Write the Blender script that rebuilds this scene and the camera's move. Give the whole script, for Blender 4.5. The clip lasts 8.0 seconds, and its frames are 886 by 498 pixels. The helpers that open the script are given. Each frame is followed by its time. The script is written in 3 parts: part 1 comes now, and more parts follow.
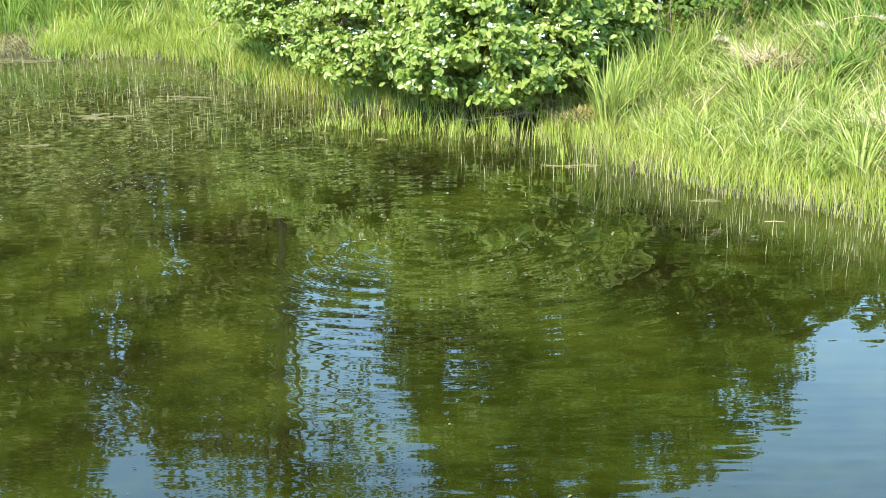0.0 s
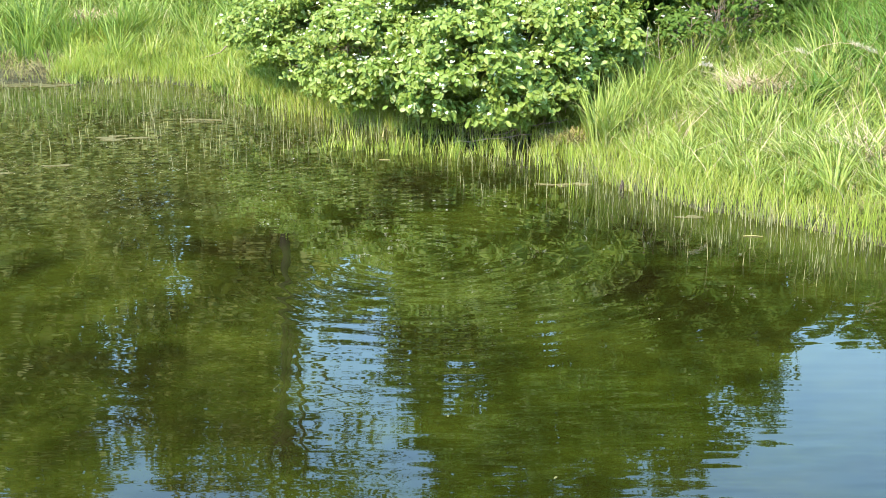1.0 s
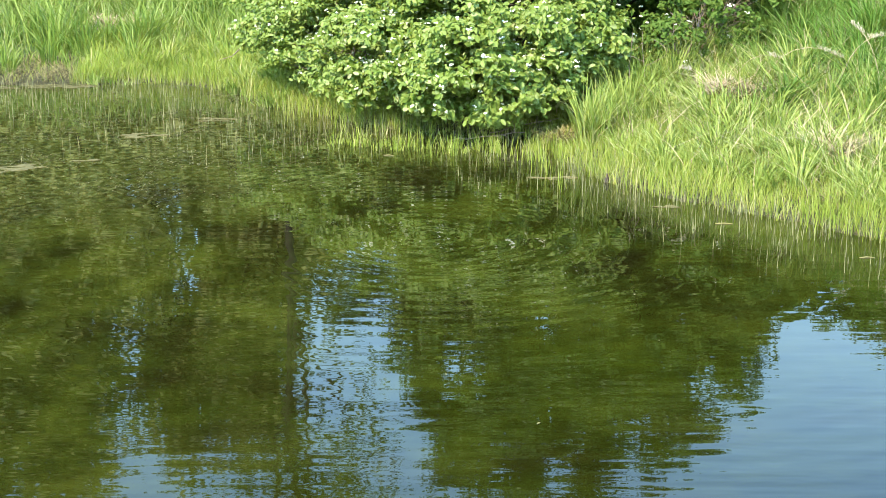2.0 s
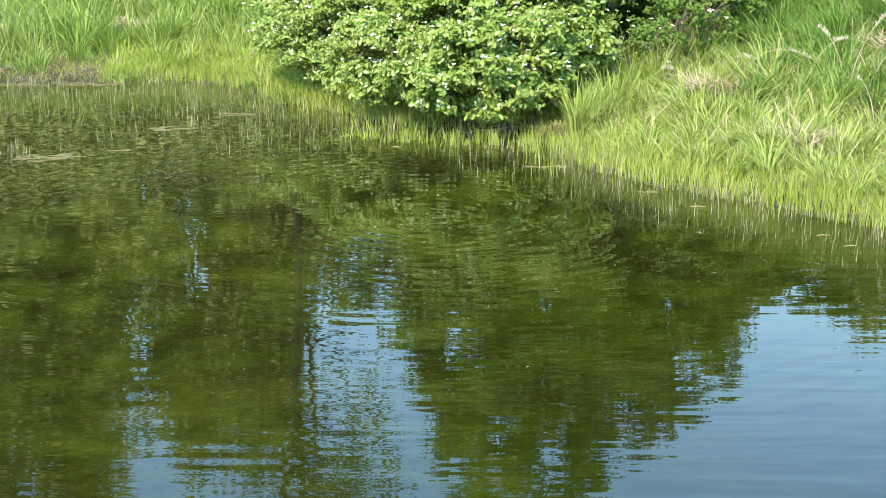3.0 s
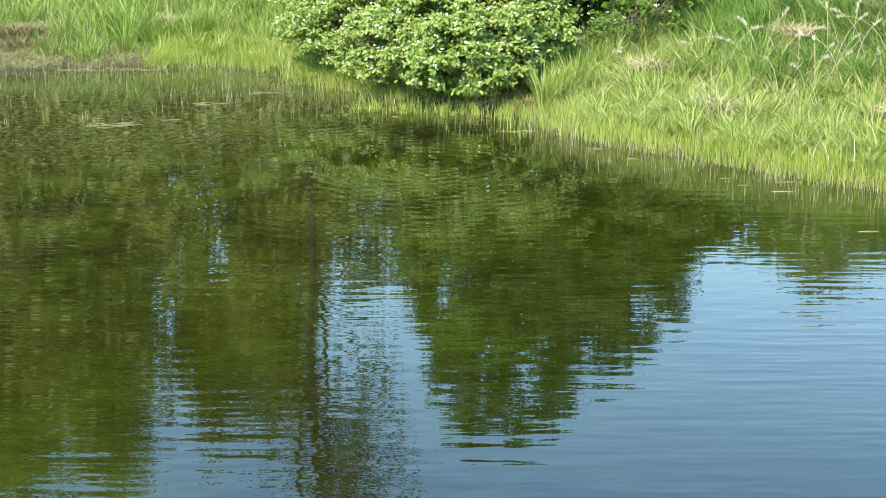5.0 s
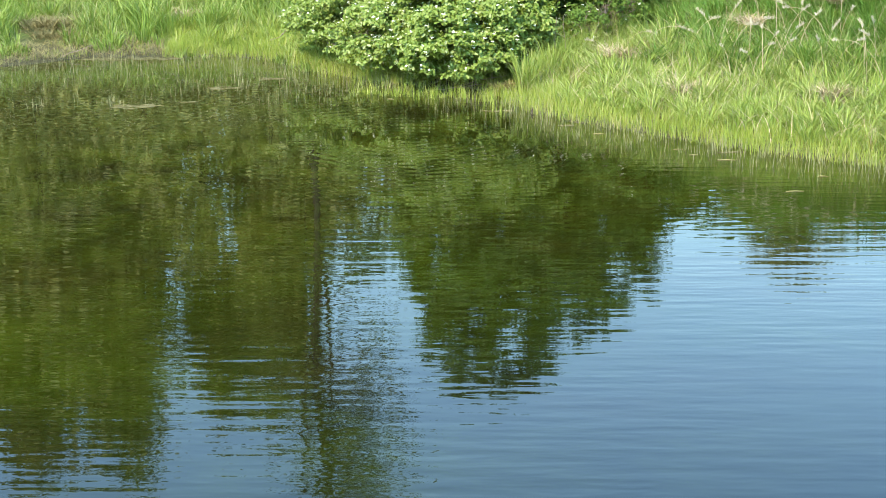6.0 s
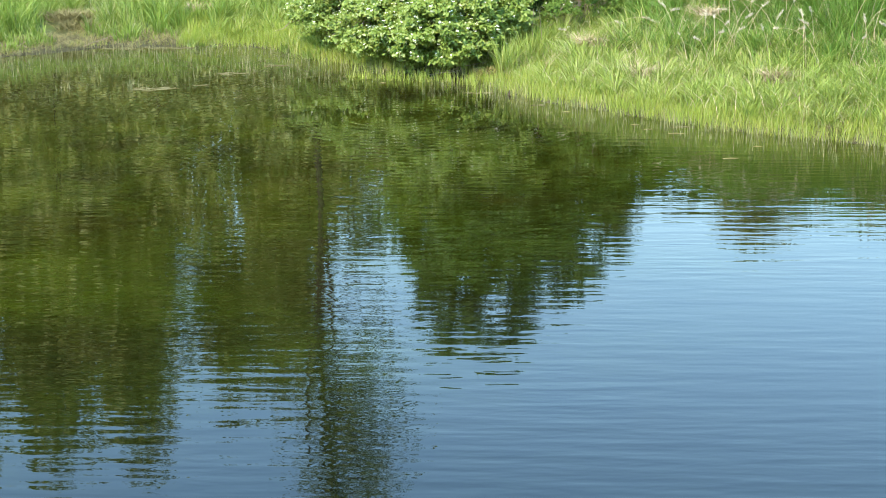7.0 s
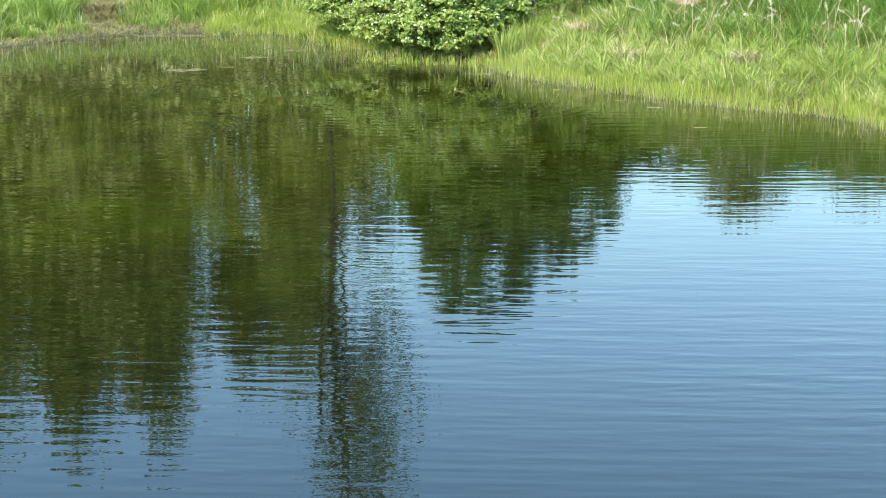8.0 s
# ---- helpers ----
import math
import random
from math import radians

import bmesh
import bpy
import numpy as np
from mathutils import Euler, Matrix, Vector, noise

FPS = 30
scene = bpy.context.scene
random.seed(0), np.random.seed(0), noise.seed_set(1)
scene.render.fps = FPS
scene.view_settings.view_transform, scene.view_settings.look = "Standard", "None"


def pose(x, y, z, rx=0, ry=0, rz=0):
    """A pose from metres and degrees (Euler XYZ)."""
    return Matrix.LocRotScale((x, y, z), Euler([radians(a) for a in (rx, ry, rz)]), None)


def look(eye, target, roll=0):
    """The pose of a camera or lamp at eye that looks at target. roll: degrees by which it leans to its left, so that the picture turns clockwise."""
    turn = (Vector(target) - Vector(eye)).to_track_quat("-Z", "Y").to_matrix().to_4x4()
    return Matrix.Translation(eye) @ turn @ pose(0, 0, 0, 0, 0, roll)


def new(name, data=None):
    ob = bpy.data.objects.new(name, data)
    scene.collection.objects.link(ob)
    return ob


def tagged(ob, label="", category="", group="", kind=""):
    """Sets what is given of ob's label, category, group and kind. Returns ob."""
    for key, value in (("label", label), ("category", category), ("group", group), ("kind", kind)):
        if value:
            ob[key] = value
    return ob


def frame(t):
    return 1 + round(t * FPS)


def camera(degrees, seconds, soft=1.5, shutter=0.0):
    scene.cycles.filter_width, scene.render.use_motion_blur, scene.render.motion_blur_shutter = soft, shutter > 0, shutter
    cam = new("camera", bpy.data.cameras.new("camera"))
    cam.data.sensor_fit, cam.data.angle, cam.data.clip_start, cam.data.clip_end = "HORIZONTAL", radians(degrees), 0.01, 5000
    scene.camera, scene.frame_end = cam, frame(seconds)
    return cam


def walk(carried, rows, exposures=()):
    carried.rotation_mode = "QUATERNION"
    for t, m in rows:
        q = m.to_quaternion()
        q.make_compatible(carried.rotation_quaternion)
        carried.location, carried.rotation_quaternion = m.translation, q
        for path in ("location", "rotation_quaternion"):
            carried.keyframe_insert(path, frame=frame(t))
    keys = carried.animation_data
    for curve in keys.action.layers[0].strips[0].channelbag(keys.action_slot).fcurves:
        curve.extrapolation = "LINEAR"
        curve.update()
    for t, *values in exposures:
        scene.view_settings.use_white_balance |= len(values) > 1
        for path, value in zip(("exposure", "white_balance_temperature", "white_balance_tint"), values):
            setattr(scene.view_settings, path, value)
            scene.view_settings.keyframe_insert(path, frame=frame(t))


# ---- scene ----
cam = camera(32.0, 8.0, soft=1.0)
PATH = [
    (0, (0.0, 0.0, 3.087), (0.0, 1.925, 2.544), -0.1),
    (0.5, (-0.008, -0.375, 3.16), (-0.009, 1.556, 2.637), -0.1),
    (1, (0.01, -0.826, 3.234), (0.009, 1.107, 2.719), -0.1),
    (1.5, (0.026, -1.432, 3.334), (0.025, 0.501, 2.82), -0.1),
    (3, (0.006, -3.744, 3.586), (0.003, -1.809, 3.08), 0.1),
    (3.5, (0.041, -4.695, 3.698), (0.035, -2.76, 3.192), 0.0),
    (4, (0.093, -5.748, 3.793), (0.085, -3.813, 3.288), 0.0),
    (4.5, (0.208, -6.825, 3.862), (0.194, -4.89, 3.357), 0.0),
    (6, (0.599, -10.66, 4.127), (0.574, -8.725, 3.619), -0.2),
    (6.5, (0.8, -12.031, 4.197), (0.768, -10.097, 3.689), -0.2),
    (7, (1.013, -13.489, 4.285), (0.978, -11.555, 3.777), -0.2),
    (7.5, (1.137, -15.017, 4.341), (1.1, -13.083, 3.833), -0.2),
    (8, (1.141, -16.439, 4.332), (1.096, -14.505, 3.827), -0.1),
]
walk(cam, [(t, look(eye, target, roll)) for t, eye, target, roll in PATH], exposures=[(0, 2.33), (3, 2.21), (8, 2.10)])

# ---- world and sun ----
SUN_ELEV, SUN_AZ = 46.0, 208.0   # degrees; azimuth clockwise from +y
world = bpy.data.worlds.new("sky")
scene.world = world
world.use_nodes = True
wn = world.node_tree
sky = wn.nodes.new("ShaderNodeTexSky")
sky.sky_type, sky.sun_disc = "NISHITA", False
sky.sun_elevation, sky.sun_rotation = radians(SUN_ELEV), radians(SUN_AZ)
sky.air_density, sky.dust_density, sky.ozone_density = 2.15, 0.0, 9.6
wn.links.new(sky.outputs[0], wn.nodes["Background"].inputs[0])
wn.nodes["Background"].inputs[1].default_value = 0.15
sun_data = bpy.data.lights.new("sun", "SUN")
sun_data.energy, sun_data.angle, sun_data.color = 2.75, radians(0.55), (1.0, 0.845, 0.70)
sun = new("sun", sun_data)
_e, _a = radians(SUN_ELEV), radians(SUN_AZ)
sun.matrix_world = look((60 * math.sin(_a) * math.cos(_e), 60 * math.cos(_a) * math.cos(_e), 60 * math.sin(_e)), (0, 0, 0))


# ---- materials ----
def nodes_of(name):
    m = bpy.data.materials.new(name)
    m.use_nodes = True
    t = m.node_tree
    return m, t, t.nodes["Principled BSDF"]


def add(t, kind, **inputs):
    n = t.nodes.new(kind)
    for k, v in inputs.items():
        n.inputs[k.replace("_", " ")].default_value = v
    return n


def ramp(t, source, stops):
    r = t.nodes.new("ShaderNodeValToRGB")
    e = r.color_ramp.elements
    while len(e) < len(stops):
        e.new(0.5)
    for el, (p, c) in zip(e, stops):
        el.position, el.color = p, (*c, 1)
    t.links.new(source, r.inputs[0])
    return r.outputs[0]


def mixc(t, fac, a, b, mode="MIX"):
    m = t.nodes.new("ShaderNodeMix")
    m.data_type, m.blend_type = "RGBA", mode
    for sock, v in ((m.inputs[0], fac), (m.inputs[6], a), (m.inputs[7], b)):
        if isinstance(v, (int, float)):
            sock.default_value = v
        elif isinstance(v, tuple):
            sock.default_value = (*v, 1)
        else:
            t.links.new(v, sock)
    return m.outputs[2]


def spot(t, scale=(1, 1, 1), loc=(0, 0, 0), turn=0.0):
    g = t.nodes.new("ShaderNodeNewGeometry")
    m = t.nodes.new("ShaderNodeMapping")
    m.inputs["Scale"].default_value, m.inputs["Location"].default_value = scale, loc
    m.inputs["Rotation"].default_value = (0, 0, radians(turn))
    t.links.new(g.outputs["Position"], m.inputs[0])
    return m.outputs[0]


def noise_of(t, vec, scale, detail=3.0, rough=0.55):
    n = add(t, "ShaderNodeTexNoise", Scale=scale, Detail=detail, Roughness=rough)
    t.links.new(vec, n.inputs["Vector"])
    return n.outputs["Fac"]


def leafy(name, stops, clump, clump_scale=0.8, rough=0.6, through_light=0.32, spec=0.12):
    """Leaf or blade: colour by piece, drifting over the clump, with light passing through."""
    m, t, b = nodes_of(name)
    g = t.nodes.new("ShaderNodeNewGeometry")
    col = ramp(t, g.outputs["Random Per Island"], stops)
    big = ramp(t, noise_of(t, spot(t), clump_scale, 4), [(0.36, (0, 0, 0)), (0.64, (1, 1, 1))])
    col = mixc(t, big, col, mixc(t, 0.6, col, clump))
    t.links.new(col, b.inputs["Base Color"])
    b.inputs["Roughness"].default_value = rough
    b.inputs["Specular IOR Level"].default_value = spec
    tr = t.nodes.new("ShaderNodeBsdfTranslucent")
    t.links.new(mixc(t, 0.5, col, (0.30, 0.40, 0.03)), tr.inputs[0])
    mx = t.nodes.new("ShaderNodeMixShader")
    mx.inputs[0].default_value = through_light
    t.links.new(b.outputs[0], mx.inputs[1]), t.links.new(tr.outputs[0], mx.inputs[2])
    t.links.new(mx.outputs[0], t.nodes["Material Output"].inputs[0])
    return m


def plain(name, dark, light, scale=6.0, rough=0.8, stretch=(1, 1, 1), bump=0.3):
    m, t, b = nodes_of(name)
    v = spot(t, stretch)
    f = noise_of(t, v, scale, 6, 0.65)
    g = t.nodes.new("ShaderNodeNewGeometry")
    col = ramp(t, f, [(0.3, dark), (0.7, light)])
    col = mixc(t, 0.35, col, ramp(t, g.outputs["Random Per Island"], [(0, dark), (1, light)]))
    t.links.new(col, b.inputs["Base Color"])
    b.inputs["Specular IOR Level"].default_value = 0.15
    b.inputs["Roughness"].default_value = rough
    bp = add(t, "ShaderNodeBump", Strength=bump, Distance=0.02)
    t.links.new(f, bp.inputs["Height"]), t.links.new(bp.outputs[0], b.inputs["Normal"])
    return m


SHORE_GREEN = leafy("shore_sedge", [(0, (0.15, 0.215, 0.03)), (0.5, (0.265, 0.325, 0.05)), (0.8, (0.36, 0.385, 0.10)), (1, (0.48, 0.42, 0.23))], (0.23, 0.31, 0.045), 1.6)
BANK_GREEN = leafy("bank_grass", [(0, (0.14, 0.20, 0.035)), (0.5, (0.28, 0.345, 0.08)), (0.88, (0.36, 0.42, 0.125)), (1, (0.48, 0.43, 0.24))], (0.23, 0.32, 0.06), 0.7)
MEADOW_GREEN = leafy("meadow_grass", [(0, (0.085, 0.138, 0.024)), (0.5, (0.190, 0.261, 0.048)), (0.86, (0.304, 0.356, 0.114)), (1, (0.418, 0.380, 0.199))], (0.162, 0.266, 0.043), 0.6)
UPPER_GREEN = leafy("upper_bank_grass", [(0, (0.062, 0.132, 0.018)), (0.5, (0.123, 0.220, 0.040)), (0.88, (0.211, 0.308, 0.079)), (1, (0.405, 0.370, 0.211))], (0.097, 0.211, 0.031), 0.6)
DOGWOOD = leafy("dogwood_leaf", [(0, (0.086, 0.146, 0.017)), (0.5, (0.168, 0.249, 0.039)), (0.85, (0.258, 0.335, 0.077)), (1, (0.396, 0.447, 0.215))], (0.215, 0.292, 0.060), 0.9, 0.5, 0.4, 0.28)
BROADLEAF = leafy("broadleaf", [(0, (0.040, 0.080, 0.011)), (0.5, (0.068, 0.128, 0.016)), (0.9, (0.120, 0.192, 0.032)), (1, (0.176, 0.240, 0.056))], (0.064, 0.120, 0.016), 0.8, 0.45, 0.28, 0.35)
BRAMBLE = leafy("bramble_leaf", [(0, (0.044, 0.088, 0.014)), (0.6, (0.080, 0.144, 0.024)), (1, (0.160, 0.224, 0.048))], (0.080, 0.144, 0.024), 1.1)
WEED = leafy("weed_leaf", [(0, (0.05, 0.11, 0.018)), (1, (0.09, 0.17, 0.03))], (0.08, 0.15, 0.03))
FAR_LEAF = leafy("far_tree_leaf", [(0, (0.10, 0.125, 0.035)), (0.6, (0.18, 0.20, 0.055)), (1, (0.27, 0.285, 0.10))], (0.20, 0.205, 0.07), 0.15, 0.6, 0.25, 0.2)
BLOSSOM = plain("blossom", (0.56, 0.58, 0.38), (0.74, 0.74, 0.58), 30, 0.6)
STALK = plain("pale_stalk", (0.10, 0.115, 0.035), (0.30, 0.285, 0.155), 9, 0.7)
STRAW = plain("straw", (0.26, 0.20, 0.11), (0.56, 0.46, 0.29), 7, 0.8)
DEAD = plain("dead_thatch", (0.095, 0.086, 0.03), (0.33, 0.295, 0.125), 7, 0.85)
PLUME = plain("plume", (0.32, 0.29, 0.18), (0.54, 0.50, 0.37), 25, 0.85)
BARK = plain("bark", (0.028, 0.022, 0.016), (0.09, 0.072, 0.055), 9, 0.9, (1, 1, 0.25), 0.8)
DARK_BARK = plain("dark_bark", (0.012, 0.011, 0.008), (0.042, 0.036, 0.027), 9, 0.95, (1, 1, 0.25), 0.8)
TWIG = plain("twig", (0.13, 0.09, 0.065), (0.32, 0.26, 0.20), 14, 0.85)
BITS = plain("plant_bits", (0.05, 0.055, 0.015), (0.19, 0.18, 0.08), 13, 0.75)
SCUM = plain("algae_scum", (0.05, 0.05, 0.014), (0.17, 0.15, 0.06), 13, 0.75, (1, 1, 1), 0.5)

# soil, mud at the water's edge, litter higher up
SOIL, t, b = nodes_of("soil")
pos = spot(t)
sep = t.nodes.new("ShaderNodeSeparateXYZ")
t.links.new(pos, sep.inputs[0])
fine = noise_of(t, pos, 14, 8, 0.7)
mud = ramp(t, fine, [(0.3, (0.020, 0.019, 0.007)), (0.55, (0.058, 0.055, 0.021)), (0.75, (0.14, 0.13, 0.055))])
litter = ramp(t, noise_of(t, pos, 5, 8, 0.7), [(0.3, (0.05, 0.075, 0.02)), (0.55, (0.11, 0.15, 0.035)), (0.75, (0.24, 0.21, 0.10))])
hgt = t.nodes.new("ShaderNodeMapRange")
hgt.inputs[1].default_value, hgt.inputs[2].default_value = 0.10, 0.24
t.links.new(sep.outputs[2], hgt.inputs[0])
t.links.new(mixc(t, hgt.outputs[0], mud, litter), b.inputs["Base Color"])
b.inputs["Roughness"].default_value = 0.85
b.inputs["Specular IOR Level"].default_value = 0.2
bp = add(t, "ShaderNodeBump", Strength=0.7, Distance=0.04)
t.links.new(fine, bp.inputs["Height"]), t.links.new(bp.outputs[0], b.inputs["Normal"])

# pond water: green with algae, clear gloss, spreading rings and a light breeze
WATER, t, b = nodes_of("pond_water")
pos = spot(t)
body = ramp(t, noise_of(t, spot(t, (1, 1.2, 1)), 0.30, 4, 0.55), [(0.36, (0.0160, 0.0130, 0.002)), (0.45, (0.0112, 0.0138, 0.001)), (0.54, (0.0150, 0.0205, 0.001)), (0.66, (0.023, 0.033, 0.0015))])
# the weedy bottom shows through towards the shallow far end
shoal = ramp(t, noise_of(t, spot(t, (1.2, 1, 1)), 8.5, 6, 0.75), [(0.36, (0.005, 0.005, 0.002)), (0.46, (0.014, 0.016, 0.003)), (0.54, (0.040, 0.045, 0.009)), (0.63, (0.12, 0.12, 0.04))])
sp = t.nodes.new("ShaderNodeSeparateXYZ")
t.links.new(pos, sp.inputs[0])
near_shore = t.nodes.new("ShaderNodeMath")
near_shore.operation = "MULTIPLY_ADD"
t.links.new(sp.outputs[0], near_shore.inputs[0])
near_shore.inputs[1].default_value = -0.75
t.links.new(sp.outputs[1], near_shore.inputs[2])
edge = t.nodes.new("ShaderNodeMath")
edge.operation = "MULTIPLY_ADD"
t.links.new(noise_of(t, spot(t), 0.5, 4), edge.inputs[0])
edge.inputs[1].default_value = 5.0
t.links.new(near_shore.outputs[0], edge.inputs[2])
shelf = t.nodes.new("ShaderNodeMapRange")
shelf.inputs[1].default_value, shelf.inputs[2].default_value = 4.5, 12.5
t.links.new(edge.outputs[0], shelf.inputs[0])
olive = ramp(t, noise_of(t, spot(t, (1, 0.7, 1)), 0.9, 5, 0.6), [(0.36, (0.008, 0.0072, 0.0015)), (0.48, (0.013, 0.0165, 0.0018)), (0.62, (0.028, 0.034, 0.0035))])
body = mixc(t, shelf.outputs[0], body, olive)
deep = t.nodes.new("ShaderNodeMapRange")
deep.inputs[1].default_value, deep.inputs[2].default_value = -1.0, 8.0
t.links.new(edge.outputs[0], deep.inputs[0])
body = mixc(t, deep.outputs[0], (0.0036, 0.0054, 0.0018), body)
reach = t.nodes.new("ShaderNodeMapRange")
reach.inputs[1].default_value, reach.inputs[2].default_value = 15.5, 20.0
t.links.new(edge.outputs[0], reach.inputs[0])
body = mixc(t, reach.outputs[0], body, shoal)
spots = ramp(t, noise_of(t, spot(t, (1, 1.3, 1)), 2.6, 6, 0.7), [(0.40, (0.75, 0.75, 0.75)), (0.62, (1.15, 1.15, 1.15))])
t.links.new(mixc(t, 1.0, body, spots, "MULTIPLY"), b.inputs["Base Color"])
b.inputs["Roughness"].default_value, b.inputs["IOR"].default_value = 0.015, 1.333


def maths(t, op, a, b_=0.0, c=0.0):
    n = t.nodes.new("ShaderNodeMath")
    n.operation = op
    for s, v in zip(n.inputs, (a, b_, c)):
        if isinstance(v, (int, float)):
            s.default_value = v
        else:
            t.links.new(v, s)
    return n.outputs[0]


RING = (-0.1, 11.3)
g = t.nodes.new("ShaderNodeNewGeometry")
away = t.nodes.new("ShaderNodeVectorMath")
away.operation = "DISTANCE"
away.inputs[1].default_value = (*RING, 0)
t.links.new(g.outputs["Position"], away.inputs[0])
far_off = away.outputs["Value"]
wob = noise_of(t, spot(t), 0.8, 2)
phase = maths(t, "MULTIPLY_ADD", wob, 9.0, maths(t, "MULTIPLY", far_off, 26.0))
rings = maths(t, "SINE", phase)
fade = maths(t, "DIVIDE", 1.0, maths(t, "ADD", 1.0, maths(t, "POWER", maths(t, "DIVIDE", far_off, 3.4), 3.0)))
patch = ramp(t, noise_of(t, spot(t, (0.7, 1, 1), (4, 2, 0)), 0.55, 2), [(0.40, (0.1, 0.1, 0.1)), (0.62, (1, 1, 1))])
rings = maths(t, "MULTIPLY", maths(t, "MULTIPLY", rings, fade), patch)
breeze = noise_of(t, spot(t, (0.30, 1.9, 1), turn=4), 2.8, 1.2, 0.45)
small = noise_of(t, spot(t, (0.5, 1.6, 1), turn=-4), 8.0, 1, 0.5)
calm = maths(t, "MULTIPLY", maths(t, "MULTIPLY_ADD", fade, -0.6, 1.0), maths(t, "MULTIPLY", maths(t, "MULTIPLY_ADD", reach.outputs[0], -0.4, 1.0), maths(t, "MULTIPLY_ADD", shelf.outputs[0], -0.5, 1.0)))
gust = ramp(t, noise_of(t, spot(t, (1, 0.8, 1), (1, 7, 0)), 0.22, 2), [(0.35, (0.4, 0.4, 0.4)), (0.65, (1, 1, 1))])
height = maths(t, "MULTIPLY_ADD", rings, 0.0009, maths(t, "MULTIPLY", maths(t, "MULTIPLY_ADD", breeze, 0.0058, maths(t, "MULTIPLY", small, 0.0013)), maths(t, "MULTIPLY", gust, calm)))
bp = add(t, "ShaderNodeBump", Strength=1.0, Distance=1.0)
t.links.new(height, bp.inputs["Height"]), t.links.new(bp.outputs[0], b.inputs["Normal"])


# ---- the lie of the land ----
SHORE = [(-9.6, 17.2), (-8.5, 18.8), (-7.0, 20.1), (-5.2, 20.3), (-3.9, 20.4), (-2.9, 19.6), (-2.0, 18.2), (-1.2, 17.3), (-0.5, 16.6), (0.4, 16.3),
         (1.2, 15.9), (1.45, 14.8), (1.75, 13.7), (2.4, 12.8), (3.4, 11.8), (4.3, 10.8), (5.5, 9.75), (6.5, 9.25), (7.2, 8.7), (7.7, 7.5), (9.5, 4.0),
         (11, -6), (10, -22), (2, -32), (-12, -28), (-17, -8), (-15, 6), (-12, 13)]
SH = np.array(SHORE)


def shore_d(x, y):
    """Metres from the waterline: land positive, water negative."""
    x, y = np.asarray(x, float), np.asarray(y, float)
    best, inside = np.full(x.shape, 1e9), np.zeros(x.shape, bool)
    for (ax, ay), (bx, by) in zip(SH, np.roll(SH, -1, 0)):
        dx, dy = bx - ax, by - ay
        u = np.clip(((x - ax) * dx + (y - ay) * dy) / (dx * dx + dy * dy), 0, 1)
        best = np.minimum(best, np.hypot(x - ax - u * dx, y - ay - u * dy))
        if dy:
            inside ^= ((ay > y) != (by > y)) & (x < ax + (y - ay) * dx / dy)
    return np.where(inside, -best, best)


def smooth(a, b_, v):
    u = np.clip((v - a) / (b_ - a), 0, 1)
    return u * u * (3 - 2 * u)


def ground_z(x, y):
    x, y = np.asarray(x, float), np.asarray(y, float)
    d = shore_d(x, y) + 0.10 * np.sin(x * 2.3 + y) * np.cos(y * 1.9 - x) + 0.05 * np.sin(x * 5.1 - y * 4.3)
    e_ = np.minimum(np.clip(d, 0, 40), 5.2 - 0.5 * np.exp(-np.abs(np.clip(d, 0, 40) - 5.2)))
    right = 0.02 + 0.17 * e_ + 0.036 * e_ ** 2
    left = 0.02 + 0.05 * np.clip(d, 0, 1) + 0.075 * np.clip(d - 0.8, 0, 8)
    w = smooth(-0.5, 2.6, x + 0.15 * (y - 16))
    land = left * (1 - w) + right * w
    land = land + 0.03 * np.sin(x * 3.1) * np.sin(y * 2.7 + 1) * smooth(0.2, 1.5, d)
    return np.where(d > 0, land, np.maximum(-1.2, 0.02 + 0.30 * d))


def sheet(name, xs, ys, zf, mat):
    X, Y = np.meshgrid(xs, ys)
    Z = zf(X.ravel(), Y.ravel())
    me = bpy.data.meshes.new(name)
    nx, ny = len(xs), len(ys)
    i = (np.arange(ny - 1)[:, None] * nx + np.arange(nx - 1)[None]).ravel()
    quads = np.stack([i, i + 1, i + nx + 1, i + nx], 1)
    fill(me, np.stack([X.ravel(), Y.ravel(), Z], 1), [quads])
    me.materials.append(mat)
    me.shade_smooth()
    return new(name, me)


def fill(me, verts, groups):
    """Fast mesh: verts (n, 3) and lists of faces of one size each."""
    me.vertices.add(len(verts))
    me.vertices.foreach_set("co", np.asarray(verts, np.float32).ravel())
    loops = np.concatenate([g_.ravel() for g_ in groups]).astype(np.int32)
    sizes = np.concatenate([np.full(len(g_), g_.shape[1]) for g_ in groups]).astype(np.int32)
    me.loops.add(len(loops))
    me.loops.foreach_set("vertex_index", loops)
    me.polygons.add(len(sizes))
    me.polygons.foreach_set("loop_start", np.r_[0, np.cumsum(sizes)[:-1]].astype(np.int32))
    me.update(calc_edges=True)
    me.validate()


far = np.array([60, 80, 110, 160, 250, 400, 700, 1200, 2000.0])
gx = np.r_[-far[::-1], np.arange(-50, -16, 2.0), np.arange(-16, 16.01, 0.2), np.arange(18, 51, 2.0), far]
gy = np.r_[-far[::-1], np.arange(-50, 2, 1.5), np.arange(2, 32, 0.2), np.arange(32, 51, 2.0), far]
tagged(sheet("ground", gx, gy, ground_z, SOIL), "muddy grass-covered pond bank and level meadow", "ground", kind="structure")
water = sheet("water", np.linspace(-17.5, 11.5, 30), np.linspace(-32.5, 20.9, 50), lambda x, y: 0 * x, WATER)
tagged(water, "green pond water with soft ripples and reflections", "water", kind="structure")


# ---- makers ----
RNG = np.random.default_rng(5)


